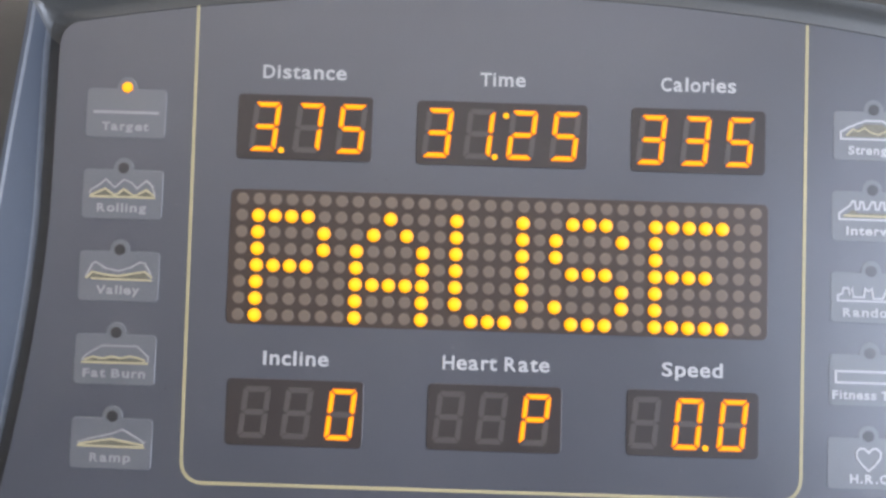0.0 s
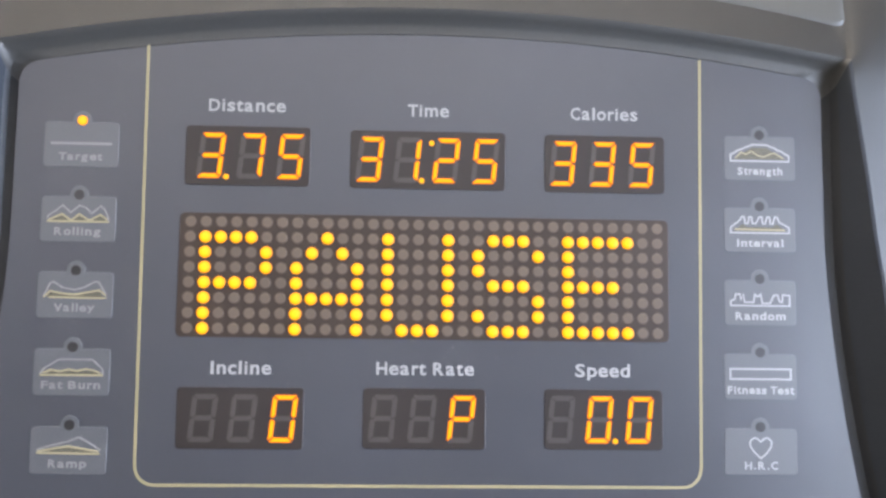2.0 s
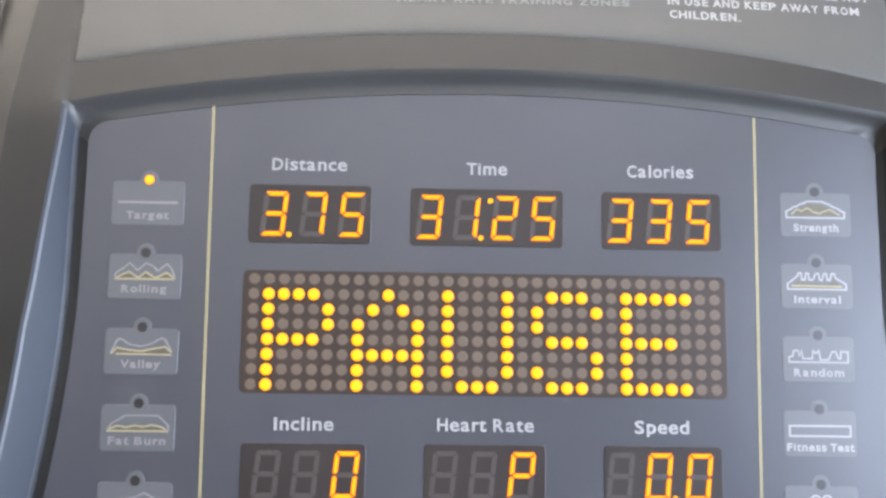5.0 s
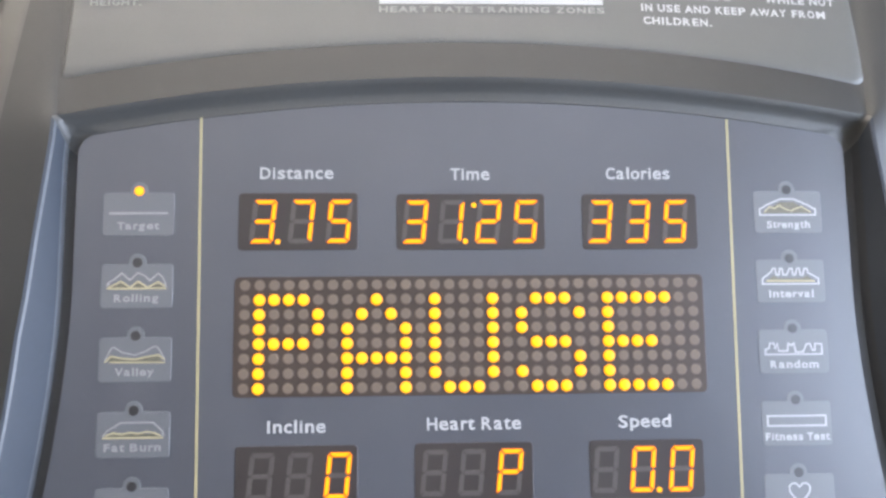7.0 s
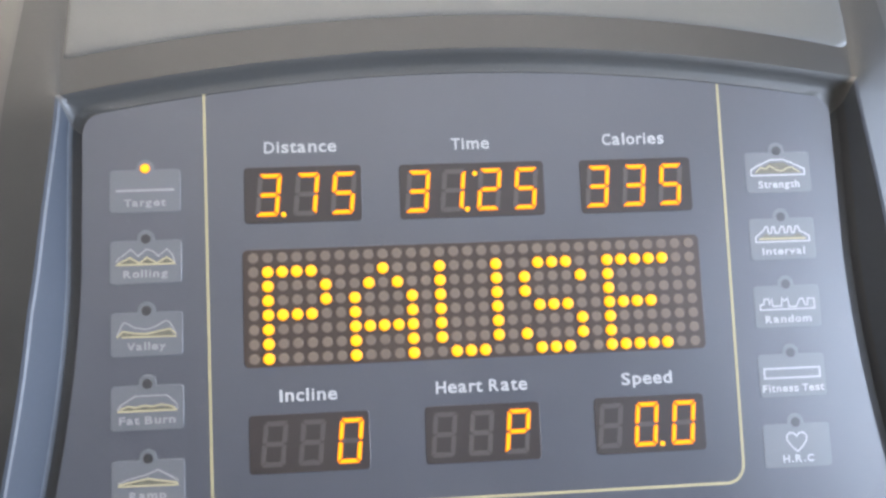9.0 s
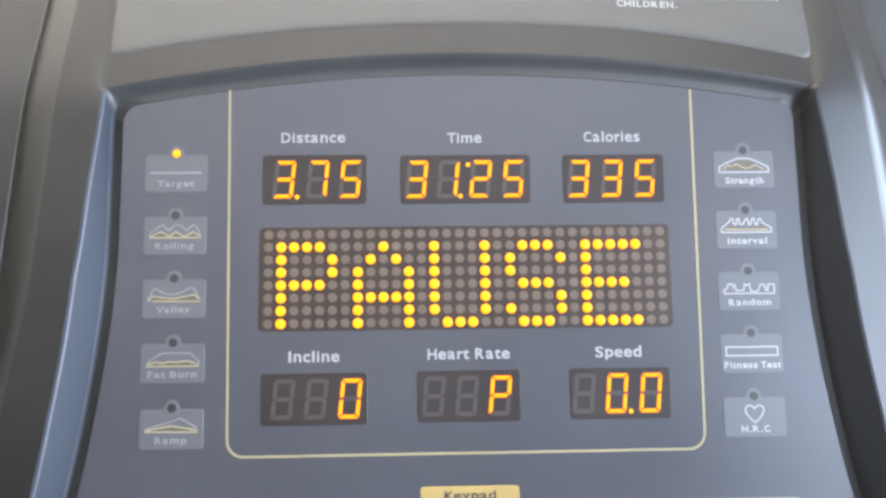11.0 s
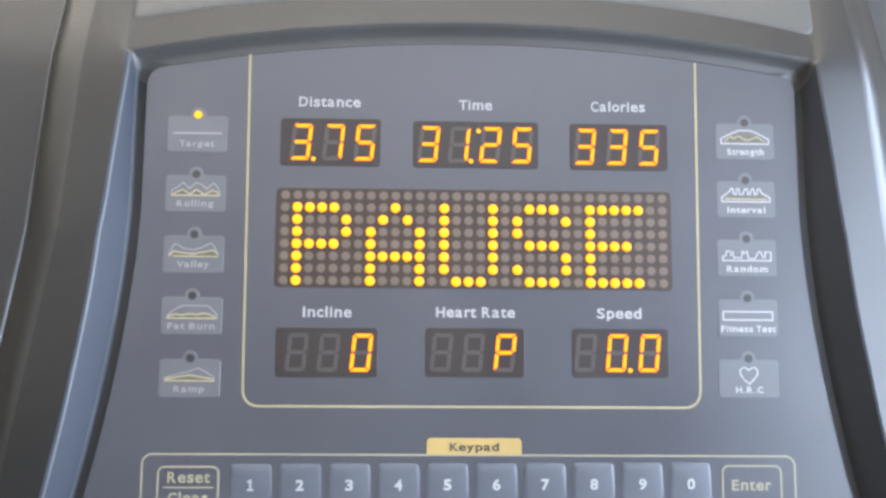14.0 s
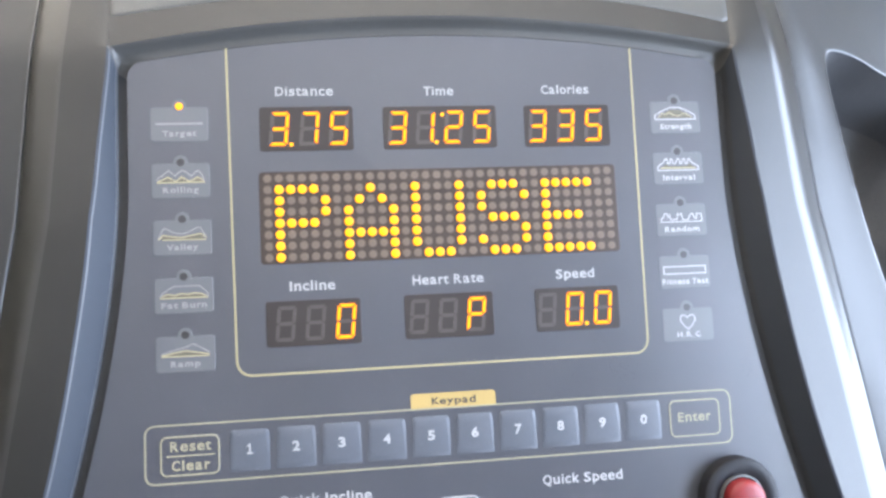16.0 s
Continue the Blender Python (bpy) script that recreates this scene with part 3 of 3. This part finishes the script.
def display(u0, v0, u1, v1, text, centres, dots=()):
    bm = bmesh.new()
    box = part("display_window", slab(bm, rounded(u0, v0, u1, v1, 1.8), 0, 0.25, 0.2), WINDOW, console, "smoked display window showing " + ("amber digits" if text.strip() else "no digits"))
    vm = (v0 + v1) / 2
    for ch, cu in zip(text, centres):
        for name in SHAPES:
            lit = name in DIGITS[ch]
            if (name, lit) not in SEGMENTS:
                bm = bmesh.new()
                if lit:
                    rim, core = ([bm.verts.new(P(a + SLANT * b, b, w)) for a, b in pts] for pts, w in ((SHAPES[name], 0.0), (inset(SHAPES[name], 0.42), 0.2)))
                    for k in range(len(rim)):
                        bm.faces.new((rim[k], rim[(k + 1) % len(rim)], core[(k + 1) % len(rim)], core[k]))
                    bm.faces.new(core).material_index = 1
                else:
                    slab(bm, [(a + SLANT * b, b) for a, b in SHAPES[name]], 0, 0.09)
                ob = part("segment", bm, [SEGMENT_EDGE, SEGMENT] if lit else GHOST, box)
                SEGMENTS[name, lit] = ob.data
            else:
                ob = new("segment", SEGMENTS[name, lit])
                ob.parent = box
            ob.location = P(cu, vm, 0.27)
    for cu, dv in dots:
        bm = bmesh.new()
        part("lit_point", slab(bm, disc(cu + SLANT * dv, vm + dv, 1.1, 14), 0.25, 0.42), SEGMENT, box)


display(-96.2, 35.6, -46.7, 59.6, "375", (-86.0, -70.1, -54.5), ((-79.0, -8.5),))
display(-30.7, 35.4, 31.7, 59.0, "3125", (-22.9, -7.8, 7.8, 23.5), ((-1.2, -8.3), (1.1, 7.0)))
display(47.5, 35.2, 96.4, 58.7, "335", (55.0, 71.0, 87.0))
display(-95.7, -67.5, -46.5, -43.8, "  0", (-85.5, -70.2, -54.5))
display(-23.6, -67.0, 24.5, -43.5, "  P", (-15.8, -0.4, 15.0))
display(47.6, -66.7, 94.7, -43.3, " 00", (54.2, 69.5, 85.4), ((76.6, -8.3),))

# ---------------------------------------------------------------- dot matrix
PITCH = 6.0
GLYPHS = (
    (1, ("1111", "1...1", "1...1", "1111", "1", "1", "1")),
    (7, ("..1", ".1.1", "1...1", "1...1", "11111", "1...1", "1...1")),
    (13, ("1...1", "1...1", "1...1", "1...1", "1...1", "1...1", ".111")),
    (19, (".111", "1...1", "1", ".111", "....1", "1...1", ".111")),
    (25, ("11111", "1", "1", "1111", "1", "1", "11111")),
)
LIT = {(c0 + c, r + 1) for c0, rows_ in GLYPHS for r, line_ in enumerate(rows_) for c, ch in enumerate(line_) if ch == "1"}
bm = bmesh.new()
matrix = part("matrix_display", slab(bm, rounded(-97.3, -24.4, 97.6, 24.5, 2.2), 0, 0.25, 0.2), BOARD, console, "dark dot matrix display spelling a word in amber")


def dome(r, high, n=14):
    bm = bmesh.new()
    rings = [[bm.verts.new(P(r * k * math.cos(2 * math.pi * j / n), r * k * math.sin(2 * math.pi * j / n), w)) for j in range(n)] for k, w in ((1, 0), (0.97, 0.35 * high), (0.6, 0.85 * high))]
    for a, b in zip(rings, rings[1:]):
        for j in range(n):
            bm.faces.new((a[j], a[(j + 1) % n], b[(j + 1) % n], b[j]))
    peak = bm.verts.new(P(0, 0, high))
    for j in range(n):
        bm.faces.new((rings[-1][j], rings[-1][(j + 1) % n], peak))
    return bm


lamps = {}
for c in range(32):
    for r in range(8):
        on = (c, r) in LIT
        if on not in lamps:
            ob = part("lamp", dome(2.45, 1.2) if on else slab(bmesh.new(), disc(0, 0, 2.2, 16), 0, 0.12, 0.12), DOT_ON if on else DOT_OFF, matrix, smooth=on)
            lamps[on] = ob.data
        else:
            ob = new("lamp", lamps[on])
            ob.parent = matrix
        ob.location = P((c - 15.5) * PITCH, (3.5 - r) * PITCH, 0.24)

# ---------------------------------------------------------------- programme buttons with their icons
ICON = {
    "Target": [("w", [(-12, -0.7), (12, -0.7)], 1.0)],
    "Rolling": [("w", [(-12, -1.0), (-11.5, 0.4), (-9, 2.0), (-6.2, 4.4), (-3, 1.4), (0.3, 4.4), (3, 3.4), (5.2, 1.2), (8.6, 4.2), (10.5, 2.4), (12, -1.4)], 0.58), ("y", [(-12, -2.0), (12, -2.0)], 0.8), ("y", [(-11.6, -1.6), (-6.4, 0.9), (-2.6, -1.6), (0.4, 0.9), (4.4, -1.6), (8.6, 0.7), (11.4, -1.2)], 0.75)],
    "Valley": [("w", [(-12, -1.4), (-9.6, 3.6), (-8.4, 4.0), (-5, 1.8), (0, 0.9), (4, 2.2), (7.6, 4.3), (9.2, 3.8), (12, -1.0)], 0.58), ("y", [(-12, -2.0), (-9.6, 0.4), (-5, -0.5), (0, -0.9), (5, 0.1), (9.4, 0.9), (12, -1.2)], 0.75), ("y", [(-10, -2.0), (12, -2.2)], 0.7)],
    "Fat Burn": [("w", [(-12, -1.6), (-10.5, 0.4), (-5, 3.8), (7.8, 3.8), (11.8, 0.2), (12, -1.8)], 0.58), ("y", [(-12, -2.2), (12, -2.2)], 0.8), ("y", [(-11, -1.4), (-8, -0.2), (-4.5, -0.8), (-1, 0.0), (2, -0.6), (5.5, 0.2), (8.6, -0.4), (11, -1.4)], 0.75)],
    "Ramp": [("w", [(-12, -0.8), (-6, 1.0), (0, 2.4), (3.8, 4.0), (8, 1.8), (12, -0.6)], 0.58), ("y", [(-12, -2.0), (12, -2.2)], 0.75), ("y", [(-11.6, -1.4), (-6, -0.4), (0, 0.6), (5, -0.3), (11.6, -1.4)], 0.75)],
    "Strength": [("wc", [(-12, -2.2), (-12, 0.5), (-10.2, 1.2), (-9, 2.2), (-7.4, 2.6), (-6, 3.5), (-4.6, 3.8), (-3.2, 4.6), (3, 4.6), (4.4, 3.8), (6, 3.4), (7.4, 2.4), (9, 2.0), (10.4, 0.9), (12, 0.3), (12, -2.2)], 0.66), ("y", [(-10, -1.0), (-7.6, 1.4), (-5.6, 0.5), (-3.4, 1.9), (-0.8, 0.2), (1.6, -0.5), (4, 0.7), (6.2, 1.3), (8, 0.1), (10, -1.0)], 0.55)],
    "Interval": [("wc", [(-12, -2.2), (-12, 0.0), (-8.0, 3.0), (-7.4, 4.4), (-6.4, 4.4), (-6.0, 1.6), (-4.8, 1.6), (-4.4, 4.3), (-3.4, 4.3), (-3.0, 1.6), (-1.6, 1.6), (-0.2, 4.3), (0.8, 4.3), (1.2, 1.6), (2.2, 1.6), (3.0, 4.3), (4.0, 4.3), (4.4, 1.6), (5.4, 1.6), (6.2, 4.3), (7.2, 4.3), (7.8, 2.4), (12, 0.0), (12, -2.2)], 0.66), ("y", [(-10.4, -0.8), (10.4, -1.0)], 0.75)],
    "Random": [("wc", [(-12, -2.2), (-12, -0.2), (-10.4, 0.2), (-10, 2.4), (-8.2, 2.4), (-7.8, 0.0), (-6.8, 2.4), (-6.4, -0.8), (-2.6, -0.8), (-2.2, 2.4), (-1, 1.4), (0.2, 2.4), (0.8, -1.2), (4, -1.2), (5.6, 2.0), (7, 2.2), (8.0, -0.6), (9.0, -0.6), (9.2, 2.2), (12, 2.0), (12, -2.2)], 0.66)],
    "Fitness Test": [("wc", [(-12.2, -2.0), (-12.2, 2.0), (12.2, 2.0), (12.2, -2.0)], 0.75)],
    "H.R.C": [("wc", [(0, -3.6), (-2.4, -1.4), (-4.2, 1.0), (-4.3, 3.0), (-3.0, 4.3), (-1.4, 4.2), (0, 2.8), (1.4, 4.2), (3.0, 4.3), (4.3, 3.0), (4.2, 1.0), (2.4, -1.4)], 0.66)],
}
FILL = {
    "Strength": [(-10.6, -1.4), (-6, 1.6), (-3.2, 3.4), (2.8, 3.4), (6, 1.4), (10.6, -1.4)],
    "Interval": [(-10.8, -1.5), (-7.2, 1.4), (-5, 0.2), (5, 0.2), (7.2, 1.4), (10.8, -1.5)],
    "Rolling": [(-11.4, -1.8), (-6.4, 0.4), (-2.6, -1.2), (0.4, 0.4), (4.4, -1.2), (8.6, 0.3), (11.2, -1.8)],
    "Valley": [(-11, -1.9), (-9.6, 0.0), (-5, -0.8), (0, -1.2), (5, -0.3), (9.4, 0.5), (11, -1.9)],
    "Fat Burn": [(-11, -2.0), (-8, -0.6), (8.6, -0.7), (11, -2.0)],
    "Ramp": [(-11, -1.9), (-6, -0.8), (0, 0.2), (5, -0.7), (11, -1.9)],
}
SIZE = {"Target": 17.2, "Rolling": 18.0, "Valley": 15.8, "Fat Burn": 22.6, "Ramp": 14.6, "Strength": 18.6, "Interval": 19.0, "Random": 20.4, "Fitness Test": 27.0, "H.R.C": 13.4}


def programme_button(name, u, v, lit=False, white=WHITE):
    """v is the indicator's height; the pad hangs below it."""
    bm = bmesh.new()
    pts = [p for p in rounded(u - 14.6, v - 18.6, u + 14.6, v - 0.6, 1.6)]
    k = next(i for i, p in enumerate(pts) if p[0] < u)
    pts[k:k] = [(u + 3.6 * math.cos(radians(a)), v + 0.1 + 3.6 * math.sin(radians(a))) for a in [-11] + list(range(0, 181, 15)) + [191]]
    pad = part("programme_button", slab(bm, pts, 0, 0.14, 0.15), PAD, console, "raised pale grey membrane button")
    if name in FILL:
        bm = bmesh.new()
        bm.faces.new([bm.verts.new(P(u + a, v - 8.6 + b, 0.18)) for a, b in FILL[name]])
        part("icon_fill", bm, OCHRE, pad)
    for kind, line_, width in ICON[name]:
        bm = bmesh.new()
        stroke(bm, [(u + a, v - 8.6 + b) for a, b in line_], width, 0.2, 0.34, kind.endswith("c"))
        part("icon_line", bm, ICON_YELLOW if kind[0] == "y" else white, pad)
    words(name, u, v - (14.9 if u > 0 else 14.5), SIZE[name], 3.0, pad, white, 0.4, 0.032)
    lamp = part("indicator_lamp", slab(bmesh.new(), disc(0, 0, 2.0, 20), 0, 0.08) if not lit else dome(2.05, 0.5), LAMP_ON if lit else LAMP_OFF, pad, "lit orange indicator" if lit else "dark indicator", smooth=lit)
    lamp.location = P(u, v, 0.2)


for k, name in enumerate(("Target", "Rolling", "Valley", "Fat Burn", "Ramp")):
    programme_button(name, -137.2 + 0.25 * k, 60.6 - 29.85 * k, k == 0, GREY_PRINT)
for k, name in enumerate(("Strength", "Interval", "Random", "Fitness Test", "H.R.C")):
    programme_button(name, 135.6 - 0.45 * k, 60.3 - 29.4 * k)

# ---------------------------------------------------------------- keypad
def key_height(v):
    """Keys swell towards their upper third and run out flat at the foot."""
    f = (v + 129) / 21
    return 0.2 + 0.5 * math.sin(min(1.0, f / 0.75) * math.pi / 2) ** 2 - 2.5 * max(0.0, f - 0.75) ** 2


for k, ch in enumerate("1234567890"):
    u = -105.6 + 23.28 * k
    rise = 0.14 * k
    bm = bmesh.new()
    pts = [(u - 10.1, -129.0), (u + 10.1, -129.0), (u + 9.9, -112), (u + 9.5, -109.2), (u + 8.6, -108.2), (u - 8.6, -108.2), (u - 9.5, -109.2), (u - 9.9, -112)]
    lo, hi = ([bm.verts.new(P(a, b, w)) for a, b in pts] for w in (0.0, 0.1))
    ring = [bm.verts.new(P(u + (a - u) * 0.96, -118.5 + (b + 118.5) * 0.95, 0.1 + 0.45 * (key_height(-118.5 + (b + 118.5) * 0.95) - 0.1))) for a, b in pts]
    core = [bm.verts.new(P(u + (a - u) * 0.8, -118.5 + (b + 118.5) * 0.72, key_height(-118.5 + (b + 118.5) * 0.72))) for a, b in pts]
    for x, y in ((lo, hi), (hi, ring), (ring, core)):
        for i in range(8):
            bm.faces.new((x[i], x[(i + 1) % 8], y[(i + 1) % 8], y[i]))
    bm.faces.new(core)
    bmesh.ops.translate(bm, verts=bm.verts[:], vec=P(0, rise, 0))
    key = part("number_key", bm, KEY, console, "raised grey number key", smooth=True)
    if ch == "1":
        bm = bmesh.new()
        for line_ in ([(u - 1.3, -116.7), (u + 0.1, -115.8), (u + 0.1, -120.0)], [(u - 1.4, -120.1), (u + 1.6, -120.1)]):
            stroke(bm, line_, 0.85, 0.7, 0.95)
        part("letter", bm, WHITE, key)
        continue
    words(ch, u, -117.9 + rise, 3.5, 4.9, key, WHITE, 0.25, 0.038, plane=lambda a, b: key_height(b - rise))
for box, lines, label in (((-149.6, -129.2, -120.3, -109.2), (("Reset", -134.6, -114.4, 20.0), ("Clear", -134.6, -123.9, 18.6)), "reset and clear key outlined in yellow"), ((118.9, -128.0, 148.2, -107.9), (("Enter", 133.2, -117.2, 19.0),), "enter key outlined in yellow")):
    bm = bmesh.new()
    key = part("command_key", slab(bm, rounded(*box, 3.0), 0, 0.18, 0.2), OVERLAY, console, label)
    bm = bmesh.new()
    part("key_outline", stroke(bm, rounded(box[0] + 0.5, box[1] + 0.5, box[2] - 0.5, box[3] - 0.5, 3.0), 0.8, 0.1, 0.3, True), PALE, key)
    if len(lines) > 1:
        bm = bmesh.new()
        part("key_rule", stroke(bm, [(-146.5, -119.2), (-123, -119.2)], 0.7, 0.1, 0.3), PALE, key)
    for text, u, v, width in lines:
        words(text, u, v, width, 4.9, key, PALE, 0.38, 0.026)
bm = bmesh.new()
round_key = part("quick_key", slab(bm, rounded(-11.6, -170, 12.0, -149.8, 4.0), 0, 0.2, 0.2), OVERLAY, console, "quick key outlined in white")
bm = bmesh.new()
part("key_outline", stroke(bm, rounded(-11.1, -169.5, 11.5, -150.3, 4.0), 0.9, 0.1, 0.32, True), WHITE, round_key)

# ---------------------------------------------------------------- emergency stop


def turned(profile, cu, cv, n=40):
    bm = bmesh.new()
    rings = [[bm.verts.new(P(cu + r * math.cos(2 * math.pi * j / n), cv + r * math.sin(2 * math.pi * j / n), w)) for j in range(n)] for r, w in profile]
    for a, b in zip(rings, rings[1:]):
        for j in range(n):
            bm.faces.new((a[j], a[(j + 1) % n], b[(j + 1) % n], b[j]))
    bm.faces.new(rings[-1])
    return bm


stop = part("stop_button", turned([(21.6, -0.5), (21.6, 6.2), (20.9, 7.8), (19.4, 8.5), (15.4, 8.3), (12.8, 7.0), (11.4, 3)], 153.4, -161.2), BLACK, console, "round black stop button collar", smooth=True)
part("ring", turned([(12.7, 5.0), (12.7, 8.3), (12.3, 8.9), (11.6, 9.0), (11.2, 8.4), (11.1, 4.0)], 153.4, -161.2), GLINT_AND_RING, stop, "thin grey ring", smooth=True)
part("cap", turned([(10.8, 2), (10.8, 12.2), (10.4, 13.8), (9.2, 14.9), (6.5, 15.6), (3, 15.9)], 153.4, -161.2), RED, stop, "red push cap", smooth=True)
